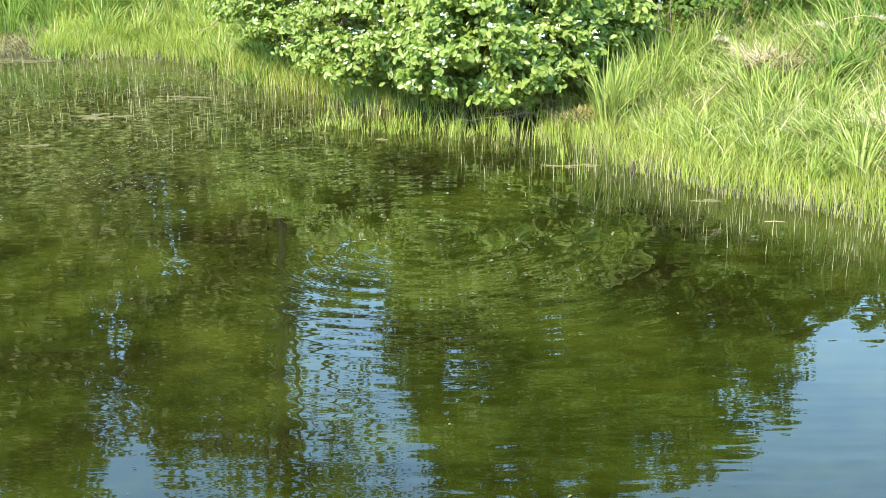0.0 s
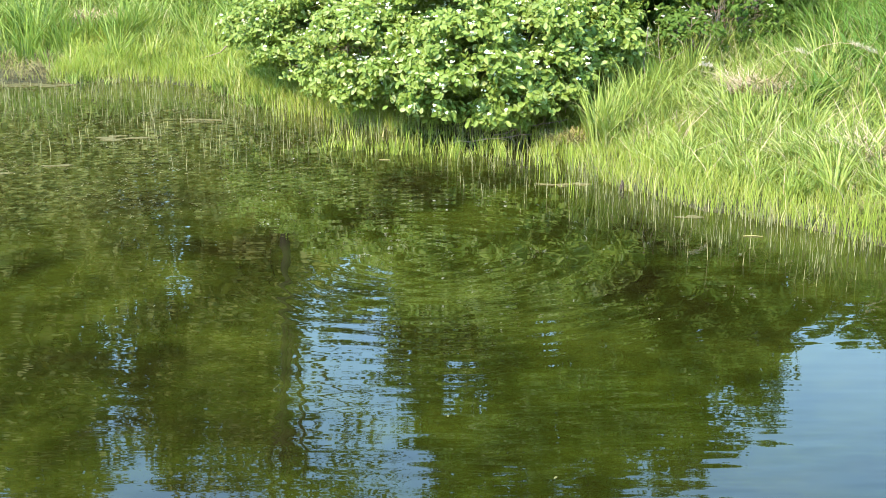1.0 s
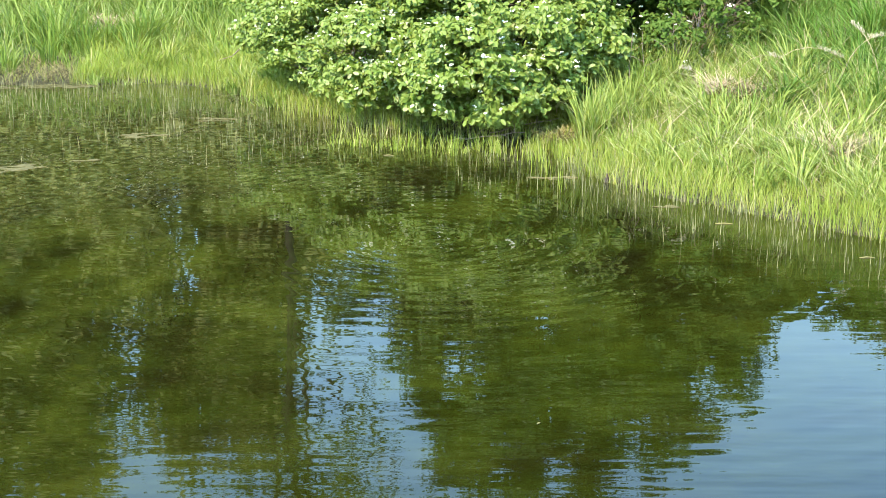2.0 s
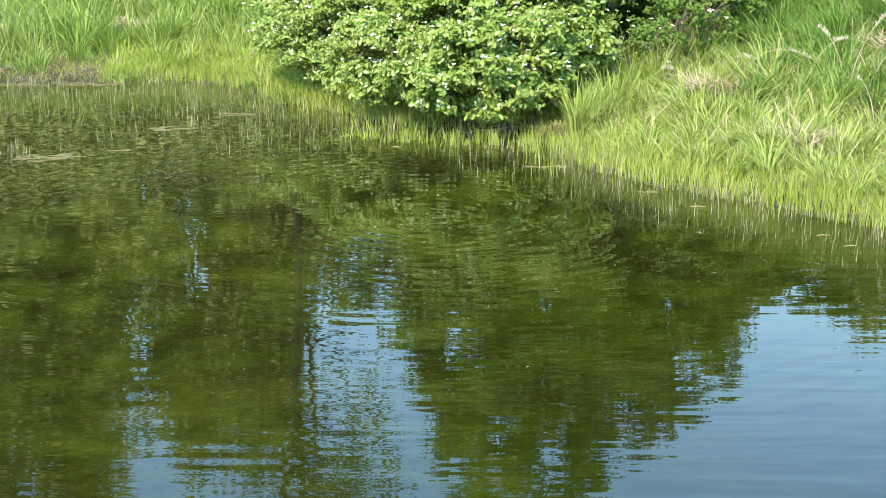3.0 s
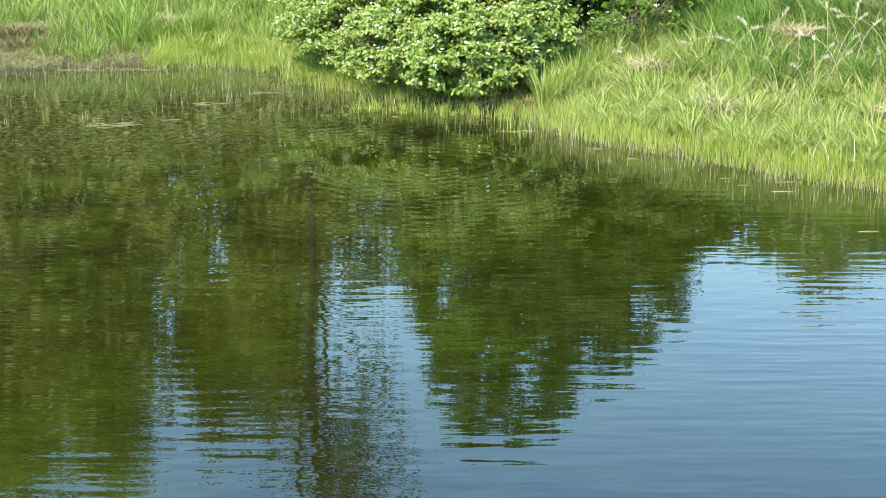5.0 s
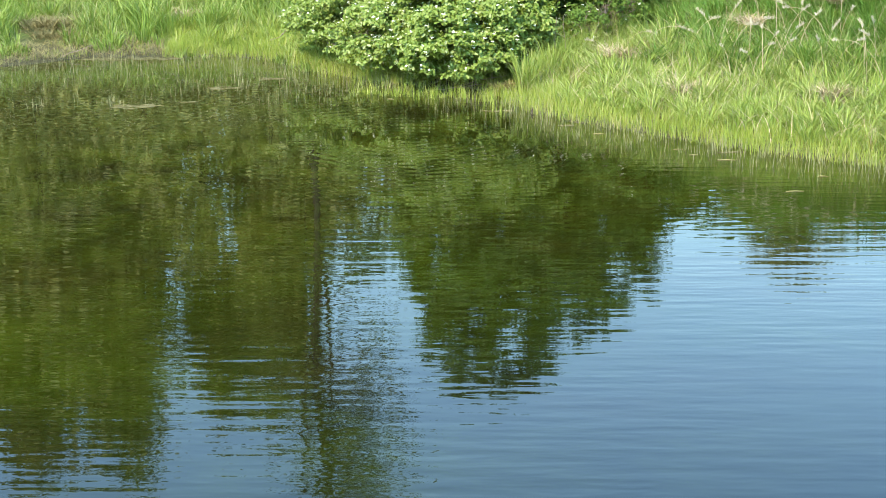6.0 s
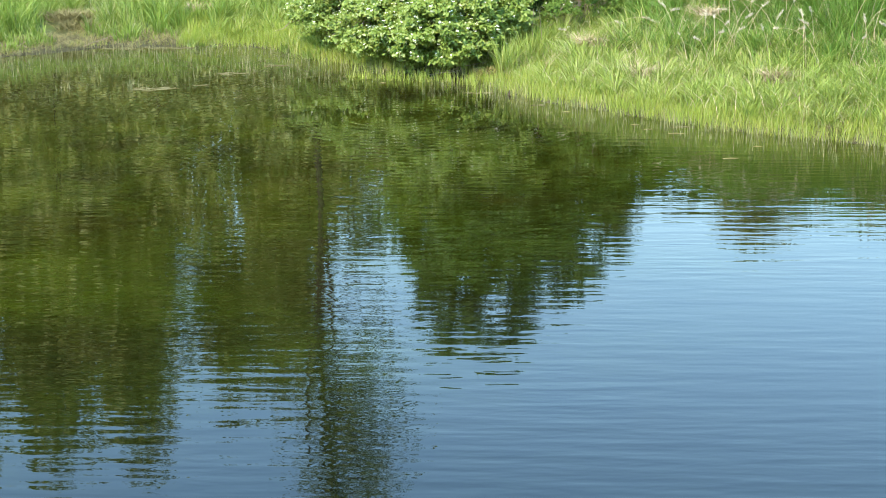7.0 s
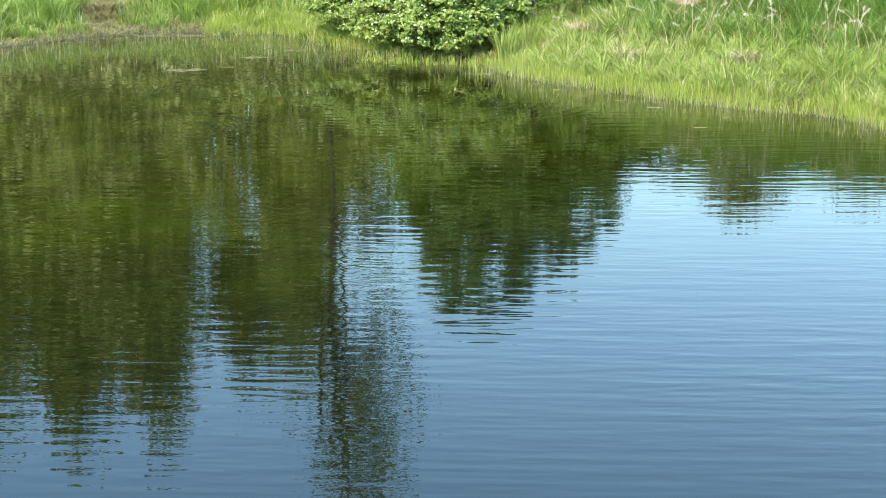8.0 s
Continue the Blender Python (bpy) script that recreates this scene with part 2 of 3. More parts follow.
def part(name, me_or_bm, material, parent=None, label=""):
    me = me_or_bm
    if isinstance(me, bmesh.types.BMesh):
        bm, me = me, bpy.data.meshes.new(name)
        bm.to_mesh(me)
        bm.free()
    me.materials.append(material)
    ob = new(name, me)
    ob.parent = parent
    return tagged(ob, label)


def blades(name, base, height, width, turn, lean, droop):
    """A mesh of tapered, arching blades; all arguments are arrays."""
    n = len(base)
    lv = np.array([0.0, 0.4, 0.75, 1.0])
    wd = np.array([0.75, 1.0, 0.62, 0.0])
    out = np.stack([np.cos(turn), np.sin(turn), 0 * turn], 1)
    face = turn + np.pi / 2 + RNG.normal(0, 0.7, n)
    side = np.stack([np.cos(face), np.sin(face), 0 * turn], 1)
    up = np.array([0, 0, 1.0])
    verts = np.zeros((n, 7, 3))
    k = 0
    for s, w in zip(lv, wd):
        run = lean * s + droop * s ** 2.6
        rise = s - 0.45 * droop * s ** 3
        c = base + out * (height * run)[:, None] + up * (height * rise)[:, None]
        if w:
            verts[:, k], verts[:, k + 1] = c - side * (width * w / 2)[:, None], c + side * (width * w / 2)[:, None]
            k += 2
        else:
            verts[:, k] = c
    o = np.arange(n)[:, None] * 7
    q = np.concatenate([o + [0, 1, 3, 2], o + [2, 3, 5, 4]])
    me = bpy.data.meshes.new(name)
    fill(me, verts.reshape(-1, 3), [q, o + [4, 5, 6]])
    me.shade_smooth()
    return me


def leaves(name, pos, normal, size, fat=0.62):
    """A mesh of pointed oval leaves, folded along the midrib; pos and normal (n, 3)."""
    n = len(pos)
    normal = normal / np.linalg.norm(normal, axis=1, keepdims=True)
    along = np.cross(normal, RNG.normal(0, 1, (n, 3)))
    along /= np.linalg.norm(along, axis=1, keepdims=True)
    side = np.cross(normal, along)
    L, W = size[:, None], size[:, None] * fat / 2
    fold = normal * size[:, None] * 0.10
    dip = normal * size[:, None] * RNG.uniform(0.02, 0.22, (n, 1))
    v = np.stack([pos - along * L / 2, pos - along * L * 0.2 - side * W + fold, pos + along * L * 0.2 - side * W * 0.86 + fold - dip * 0.4,
                  pos + along * L / 2 - dip, pos + along * L * 0.2 + side * W * 0.86 + fold - dip * 0.4, pos - along * L * 0.2 + side * W + fold], 1)
    o = np.arange(n)[:, None] * 6
    me = bpy.data.meshes.new(name)
    fill(me, v.reshape(-1, 3), [np.concatenate([o + [0, 3, 2, 1], o + [0, 5, 4, 3]])])
    me.shade_smooth()
    return me


def tubes(name, lines, sides=5):
    """A mesh of tapered tubes; each line is a list of (point, radius)."""
    V, F = [], []
    for line in lines:
        start = len(V)
        pts = [Vector(p) for p, _ in line]
        for k, (p, r) in enumerate(line):
            d = (pts[min(k + 1, len(pts) - 1)] - pts[max(k - 1, 0)]).normalized()
            u = d.orthogonal().normalized()
            w = d.cross(u)
            for s in range(sides):
                a = 2 * math.pi * s / sides
                V.append(pts[k] + (u * math.cos(a) + w * math.sin(a)) * r)
        for k in range(len(line) - 1):
            for s in range(sides):
                a, b_ = start + k * sides + s, start + k * sides + (s + 1) % sides
                F.append((a, b_, b_ + sides, a + sides))
    me = bpy.data.meshes.new(name)
    me.from_pydata([tuple(v) for v in V], [], F)
    me.shade_smooth()
    return me


def bent(a, b_, r0, r1, sag=0.15, steps=6, rnd=random):
    """A crooked line from a to b with radii r0 to r1."""
    a, b_ = Vector(a), Vector(b_)
    L = (b_ - a).length
    j = Vector((rnd.uniform(-1, 1), rnd.uniform(-1, 1), rnd.uniform(-0.3, 0.6))) * sag * L
    return [(a.lerp(b_, k / steps) + j * math.sin(math.pi * k / steps) + Vector((rnd.uniform(-1, 1), rnd.uniform(-1, 1), rnd.uniform(-1, 1))) * 0.02 * L * (0 < k < steps),
             r0 + (r1 - r0) * k / steps) for k in range(steps + 1)]


def scatter(n, x0, x1, y0, y1, keep):
    """Random ground points in a box where keep(x, y, d) is true."""
    x, y = RNG.uniform(x0, x1, n), RNG.uniform(y0, y1, n)
    d = shore_d(x, y)
    k = keep(x, y, d)
    x, y, d = x[k], y[k], d[k]
    return x, y, d, np.stack([x, y, np.maximum(ground_z(x, y), -0.03) - 0.01], 1)


def lumps(x, y, s=1.0):
    return 0.5 + 0.25 * np.sin(x * 2.1 * s + 1.3 * np.sin(y * 1.7 * s)) + 0.25 * np.sin(y * 2.6 * s + 1.1 * np.sin(x * 1.9 * s + 2))


# ---- grass ----
def grass(name, mat, pts, h, w, lean, droop, label, category="grass"):
    n = len(pts)
    ob = part(name, blades(name, pts, h, w, RNG.uniform(0, 2 * np.pi, n), lean, droop), mat)
    return tagged(ob, label, category, kind="stuff")


BARE = ((-8.15, 22.0, 0.75, 1.35), (-5.6, 23.6, 0.42, 0.8), (-9.9, 22.0, 0.5, 0.7), (3.3, 14.95, 0.4, 0.4), (5.95, 11.4, 0.15, 0.2), (1.42, 15.4, 0.2, 0.25))


def bare(x, y):
    """Worn spots where dead grass lies and no blades stand."""
    out = np.zeros(len(x), bool)
    for bx, by, ax, ay in BARE:
        out |= ((x - bx) / ax) ** 2 + ((y - by) / ay) ** 2 < 1 + 0.3 * np.sin(x * 9 + y * 7)
    return out


def tufts(n, box, keep, blades_each, reach, height):
    """Blades in fountain-like tufts: foot points, shore distances, heights and directions."""
    cx, cy, cd, _ = scatter(n, *box, keep)
    k = RNG.integers(blades_each // 2, blades_each * 3 // 2, len(cx))
    a = RNG.uniform(0, 2 * np.pi, k.sum())
    q = np.sqrt(RNG.random(k.sum())) * np.repeat(RNG.uniform(0.5, 1.4, len(cx)), k) * reach
    sway = np.repeat(RNG.uniform(0, 2 * np.pi, len(cx)), k)
    x, y = np.repeat(cx, k) + np.cos(a) * q, np.repeat(cy, k) + np.sin(a) * q
    vx, vy = np.cos(a) + 0.9 * np.cos(sway), np.sin(a) + 0.9 * np.sin(sway)
    h = np.repeat(RNG.uniform(*height, len(cx)), k) * RNG.uniform(0.55, 1.1, k.sum())
    d = shore_d(x, y)
    return x, y, d, np.stack([x, y, np.maximum(ground_z(x, y), -0.03) - 0.01], 1), h, np.arctan2(vy, vx) + RNG.normal(0, 0.35, k.sum())


def tuft_grass(name, mat, pts, h, w, lean, droop, turn, label):
    ob = part(name, blades(name, pts, h, w, turn, lean, droop), mat)
    return tagged(ob, label, "grass", kind="stuff")


def on_bank(x, y, d):
    return ~(bare(x, y) & (RNG.random(len(d)) < 0.8)) & (d > 0.3) & (d < 6.3) & (x + 0.15 * (y - 16) > 0.95)


x, y, d, p, h, turn_ = tufts(3100, (0.9, 11.5, 7.0, 19.5), on_bank, 40, 0.085, (0.34, 0.74))
h = h * (0.72 + 0.28 * smooth(0.3, 1.4, d) + 0.40 * smooth(2.0, 4.5, d)) * (0.8 + 0.4 * lumps(x, y))
n = len(p)
lean, droop, wid = RNG.uniform(0.03, 0.42, n), RNG.uniform(0.1, 0.95, n), RNG.uniform(0.007, 0.017, n)
up_ = d + 1.1 * lumps(x, y, 0.7) + RNG.normal(0, 0.3, n) > 2.9
lo_ = ~up_
tuft_grass("bank_grass", BANK_GREEN, p[lo_], h[lo_], wid[lo_], lean[lo_], droop[lo_], turn_[lo_], "tall arching yellow-green grass on the sloping bank")
tuft_grass("upper_bank_grass", UPPER_GREEN, p[up_], h[up_], wid[up_], lean[up_], droop[up_], turn_[up_], "dense darker green grass high on the bank")
x, y, d, p = scatter(44000, 0.9, 11.5, 7.0, 19.5, on_bank)
n = len(p)
grass("bank_undergrowth", BANK_GREEN, p, RNG.uniform(0.18, 0.42, n), RNG.uniform(0.006, 0.013, n), RNG.uniform(0.02, 0.4, n), RNG.uniform(0.05, 0.8, n), "short green grass filling between the bank tufts")
# long blades at the flank of the flowering shrub
x, y, d, p, h, turn_ = tufts(230, (1.55, 3.4, 14.9, 17.0), lambda x, y, d: (d > 0.18) & (x < 1.9 + 0.75 * (y - 15)) & (x > 1.6 + 0.35 * (y - 15.2)), 30, 0.07, (0.55, 0.95))
n = len(p)
tuft_grass("tall_grass", BANK_GREEN, p, h, RNG.uniform(0.009, 0.017, n), RNG.uniform(0.03, 0.3, n), RNG.uniform(0.05, 0.6, n), turn_, "long upright grass blades beside the flowering shrub")
x, y, d, p = scatter(290000, -5.4, 9, 6.5, 21, lambda x, y, d: (d > -0.10 - 0.12 * RNG.random(len(d))) & (d < 1.3 - 0.5 * RNG.random(len(d))) & ((x > 1.2) | (x < -0.3) | (RNG.random(len(d)) < 0.35)))
n = len(p)
h = RNG.uniform(0.12, 0.31, n) * (0.75 + 0.6 * lumps(x, y, 1.7))
grass("shore_sedge", SHORE_GREEN, p, h, RNG.uniform(0.0035, 0.0075, n), RNG.uniform(0.0, 0.3, n), RNG.uniform(0, 0.45, n), "bright lime-green sedge fringe along the waterline", "sedge")
def on_meadow(x, y, d):
    return (d > 0.55 + 0.3 * np.sin(x * 3) - 0.75 * (x > -5.2)) & (d < 14) & (lumps(x, y, 0.9) + 0.5 * smooth(1, 3, d) > 0.28) & ~bare(x, y)


x, y, d, p, h, turn_ = tufts(2000, (-14, 1.0, 16, 30), on_meadow, 32, 0.13, (0.55, 1.15))
n = len(p)
h = h * (0.65 + 0.55 * lumps(x, y, 0.8)) * (0.36 + 0.64 * smooth(0.3, 2.2, d))
tuft_grass("meadow_grass", MEADOW_GREEN, p, h, RNG.uniform(0.011, 0.024, n), RNG.uniform(0.02, 0.32, n), RNG.uniform(0.05, 0.75, n), turn_, "tall green meadow grass behind the muddy shore")
x, y, d, p = scatter(26000, -14, 1.0, 16, 31, on_meadow)
n = len(p)
grass("meadow_undergrowth", MEADOW_GREEN, p, RNG.uniform(0.2, 0.5, n) * (0.4 + 0.6 * smooth(0.3, 2.0, d)), RNG.uniform(0.008, 0.018, n), RNG.uniform(0.02, 0.4, n), RNG.uniform(0.05, 0.8, n), "short grass filling between the meadow tufts")

# pale stems standing in the shallows
x, y, d, p = scatter(110000, -10, 9, 7, 21, lambda x, y, d: (d < 0.1) & (d > -1.6 - 1.6 * smooth(0, -3, x)) & (RNG.random(len(d)) < np.where(x < -1.5, 0.46, 1.15) * np.exp(d * np.where(x < -1.5, 0.7, 1.7)) * (0.2 + lumps(x, y, 2.2))))
p[:, 2] = -0.05
n = len(p)
h = RNG.uniform(0.09, 0.27, n) * (0.7 + 0.6 * lumps(x, y, 3.1))
grass("reed_stems", STALK, p, h, RNG.uniform(0.0025, 0.0058, n) * np.where(x < -1.5, 1.1, 1), RNG.uniform(0, 0.10, n), RNG.uniform(0, 0.08, n), "thin pale reed stems standing in shallow water", "reeds")


x, y, d, p = scatter(26000, -2.2, 6.5, 8.5, 18.5, lambda x, y, d: (d < -0.02) & (d > np.where(x < 1.3, -0.85, -0.45)) & (RNG.random(len(d)) < np.exp(d * np.where(x < 1.3, 2.4, 6.0)) * (0.35 + lumps(x, y, 2.7)) * np.where(x < 1.3, 0.9, 0.7)))
p[:, 2] = -0.04
n = len(p)
grass("water_sedge", SHORE_GREEN, p, RNG.uniform(0.16, 0.40, n), RNG.uniform(0.004, 0.008, n), RNG.uniform(0, 0.16, n), RNG.uniform(0, 0.2, n), "slender green sedge standing in the shallows below the shrub", "sedge")

x, y, d, p, h, turn_ = tufts(100, (-1.3, 1.4, 14.6, 15.9), lambda x, y, d: np.abs(y - 15.12 + 0.32 * (x - 0.4) - 0.1 * np.sin(x * 7)) < 0.42, 16, 0.07, (0.10, 0.36))
p[:, 2] = -0.04
n = len(p)
tuft_grass("shrub_sedge", SHORE_GREEN, p, h, RNG.uniform(0.004, 0.008, n), RNG.uniform(0, 0.2, n), RNG.uniform(0, 0.35, n), turn_, "lit green sedge tufts in water before the shrub")
x, y, d, p, h, turn_ = tufts(1300, (-5.4, -0.6, 16.5, 23.5), lambda x, y, d: (d > 0.15) & (d < 2.6) & (RNG.random(len(d)) < 1.1 - 0.3 * d), 34, 0.10, (0.26, 0.62))
h = h * (0.6 + 0.4 * smooth(0.1, 1.2, d)) * (0.75 + 0.5 * lumps(x, y, 1.2))
n = len(p)
tuft_grass("slope_grass", SHORE_GREEN, p, h, RNG.uniform(0.006, 0.013, n), RNG.uniform(0.02, 0.35, n), RNG.uniform(0.05, 0.7, n), turn_, "soft yellow-green grass rising behind the sedge")

# ---- shrubs ----
def crown_points(n, lobes, shell=0.55):
    """Points in a bundle of ellipsoid lobes (centre, radii), thicker to the outside, in twig-end clusters."""
    vol = np.array([r[0] * r[1] + r[1] * r[2] + r[0] * r[2] for _, r in lobes])
    cl = max(1, n // 9)
    which = RNG.choice(len(lobes), cl, p=vol / vol.sum())
    per = 52
    sd = RNG.normal(0, 1, (len(lobes), per, 3))
    sd /= np.linalg.norm(sd, axis=2, keepdims=True)
    sr = shell + (1.04 - shell) * RNG.random((len(lobes), per)) ** 0.5
    spray = RNG.integers(0, per, cl)
    dirs = sd[which, spray]
    rr = np.array([r_ for _, r_ in lobes])[which]
    c = np.array([c_ for c_, _ in lobes])[which] + dirs * sr[which, spray][:, None] * rr
    wide = rr.mean(1) * RNG.uniform(0.22, 0.38, (len(lobes), per))[which, spray]
    u = RNG.normal(0, 1, (cl, 3))
    u /= np.linalg.norm(u, axis=1, keepdims=True)
    u[:, 2] = np.abs(u[:, 2]) - 0.25
    c = c + u * (wide * RNG.random(cl) ** 0.4)[:, None] * [1, 1, 0.9]
    dirs = dirs * 0.5 + u
    return c, dirs / np.linalg.norm(dirs, axis=1, keepdims=True)


def shrub(name, lobes, root, count, size, leaf_mat, bark, label, category, stems=6, blossoms=0, trunk_r=0.03, low=0.12, spread=0.6):
    top = new(name)
    top.location = root
    R0 = Vector(root)
    c, dirs = crown_points(count, lobes)
    keep = c[:, 2] > np.maximum(ground_z(c[:, 0], c[:, 1]), 0) + low
    c, dirs = c[keep], dirs[keep]
    rel = c - np.array(root)
    rep = np.repeat(rel, 9, 0)
    nd = np.repeat(dirs, 9, 0)
    m = len(rep)
    pos = rep + RNG.normal(0, size * 0.62, (m, 3)) * [1, 1, 0.5]
    normal = nd * 0.75 + np.array([-0.08, -0.35, 0.6]) + RNG.normal(0, 0.45, (m, 3))
    part("foliage", leaves("foliage", pos, normal, RNG.uniform(0.6, 1.25, m) * size, 0.52), leaf_mat, top)
    rnd = random.Random(int(abs(root[0]) * 100) + count)
    for s in range(stems):
        i = rnd.randrange(len(lobes))
        ctr, rr = Vector(lobes[i][0]) - R0, lobes[i][1]
        foot = Vector((rnd.uniform(-spread, spread), rnd.uniform(-spread, spread) * 0.6, 0))
        foot.z = float(ground_z(R0.x + foot.x, R0.y + foot.y)) - R0.z - 0.08
        tip = ctr + Vector((rnd.uniform(-0.3, 0.3) * rr[0], rnd.uniform(-0.3, 0.3) * rr[1], rr[2] * 0.55))
        stem = bent(foot, tip, trunk_r * rnd.uniform(0.7, 1.1), trunk_r * 0.3, 0.08, 7, rnd)
        ob = part("stem", tubes("stem", [stem], 7), bark, top)
        lines = []
        near = np.argsort(np.linalg.norm(rel - np.array(ctr), axis=1))[: max(12, len(rel) // len(lobes))]
        for _ in range(14):
            k = rnd.randrange(2, 7)
            lines.append(bent(stem[k][0], Vector(rel[rnd.choice(near)]), stem[k][1] * 0.6, 0.003, 0.1, 4, rnd))
        for line in lines:
            part("branch", tubes("branch", [line], 4), bark, ob)
    if blossoms:
        up = np.where((dirs[:, 2] > -0.25) & (dirs[:, 1] < 0.5))[0]
        pick = RNG.choice(up, blossoms)
        cp = rel[pick] + dirs[pick] * 0.07 + np.array([0, -0.03, 0.035]) + RNG.normal(0, 0.03, (blossoms, 3))
        k = 6
        bp_ = np.repeat(cp, k, 0) + RNG.normal(0, 0.013, (blossoms * k, 3)) * [1, 1, 0.5]
        bn = np.repeat(dirs[pick], k, 0) * 0.5 + np.array([0, -0.2, 0.8]) + RNG.normal(0, 0.3, (blossoms * k, 3))
        part("blossoms", leaves("blossoms", bp_, bn, RNG.uniform(0.015, 0.026, blossoms * k), 0.9), BLOSSOM, top, "flat clusters of small white flowers")
    return tagged(top, label, category)


MAIN = [((0.55, 16.4, 1.25), (1.15, 1.2, 0.95)), ((0.1, 15.8, 0.75), (0.75, 0.8, 0.55)), ((1.05, 16.1, 0.95), (0.65, 0.75, 0.6)), ((-0.5, 16.9, 0.9), (0.9, 0.9, 0.8)),
        ((0.3, 17.2, 2.0), (1.2, 1.0, 0.9)), ((1.6, 17.2, 1.9), (0.9, 0.8, 0.9)),
        ((1.2, 15.75, 0.84), (0.5, 0.5, 0.36)), ((1.75, 16.3, 1.15), (0.5, 0.5, 0.45)), ((0.6, 15.6, 0.62), (0.6, 0.55, 0.42))]
TALL = [((0.8, 17.5, 3.0), (1.5, 1.3, 1.5)), ((1.9, 18.0, 3.2), (1.5, 1.3, 1.3)), ((1.1, 17.7, 4.95), (1.2, 1.1, 1.25)), ((2.6, 18.2, 2.6), (1.4, 1.2, 1.2)), ((2.9, 18.5, 1.6), (1.1, 0.8, 0.9)), ((3.1, 18.2, 3.75), (1.2, 1.0, 1.2)), ((3.35, 18.6, 2.2), (0.9, 0.8, 1.2)), ((2.4, 18.2, 4.3), (1.1, 1.0, 1.0)), ((0.45, 17.6, 3.5), (0.8, 0.9, 1.1)), ((0.6, 17.6, 4.6), (0.8, 0.8, 1.0))]
shrub("broadleaf_tree", TALL, (2.0, 18.2, 0.4), 104000, 0.092, BROADLEAF, DARK_BARK, "multi-stemmed dark green tree behind the flowering shrub", "tree", 8, 0, 0.055, 0.3, 0.45)
shrub("dogwood_shrub", MAIN, (0.7, 16.9, 0.3), 78000, 0.084, DOGWOOD, BARK, "rounded flowering dogwood shrub overhanging the water", "shrub", 9, 950, 0.045, 0.12, 0.8)
LOW = [((-1.5, 18.4, 0.85), (0.9, 0.9, 0.7)), ((-0.9, 17.6, 0.65), (0.8, 0.7, 0.55)), ((-2.1, 19.0, 1.0), (0.75, 0.8, 0.6)), ((-1.2, 18.9, 1.4), (0.9, 0.9, 0.6))]
shrub("dogwood_shrub", LOW, (-1.4, 18.6, 0.1), 30000, 0.072, DOGWOOD, TWIG, "low spreading dogwood shrub with pale young leaves", "shrub", 6, 200, 0.025, 0.08, 0.5)
SPARSE = [((3.1, 16.9, 1.2), (0.65, 0.5, 0.45)), ((3.7, 17.2, 1.35), (0.6, 0.5, 0.4)), ((2.75, 16.6, 0.95), (0.4, 0.4, 0.35))]
shrub("bramble_shrub", SPARSE, (3.1, 16.8, 0.6), 4200, 0.065, BRAMBLE, TWIG, "thin twiggy bramble at the foot of the bank bushes", "shrub", 7, 30, 0.009, 0.1, 0.5)
BR = [((4.0, 17.8, 1.95), (0.8, 0.7, 0.75)), ((3.3, 17.7, 2.0), (0.7, 0.6, 0.75)), ((4.7, 18.0, 1.75), (0.6, 0.6, 0.6)), ((4.2, 18.2, 2.6), (0.9, 0.6, 0.6)), ((3.7, 17.6, 2.8), (0.6, 0.6, 0.6))]
shrub("bramble_shrub", BR, (3.6, 17.6, 0.9), 27000, 0.08, BRAMBLE, TWIG, "loose bramble bush growing out of the bank grass", "shrub", 7, 60, 0.014, 0.1, 0.4)


BR2 = [((5.4, 17.8, 2.3), (0.8, 0.7, 0.6)), ((6.3, 17.7, 2.2), (0.7, 0.6, 0.55)), ((5.9, 18.2, 2.5), (0.6, 0.6, 0.5)), ((4.9, 18.2, 2.05), (0.7, 0.5, 0.6))]
shrub("bramble_shrub", BR2, (5.8, 18.0, 1.5), 17000, 0.085, BRAMBLE, TWIG, "dense bramble bush on top of the bank", "shrub", 5, 0, 0.014, 0.1, 0.4)


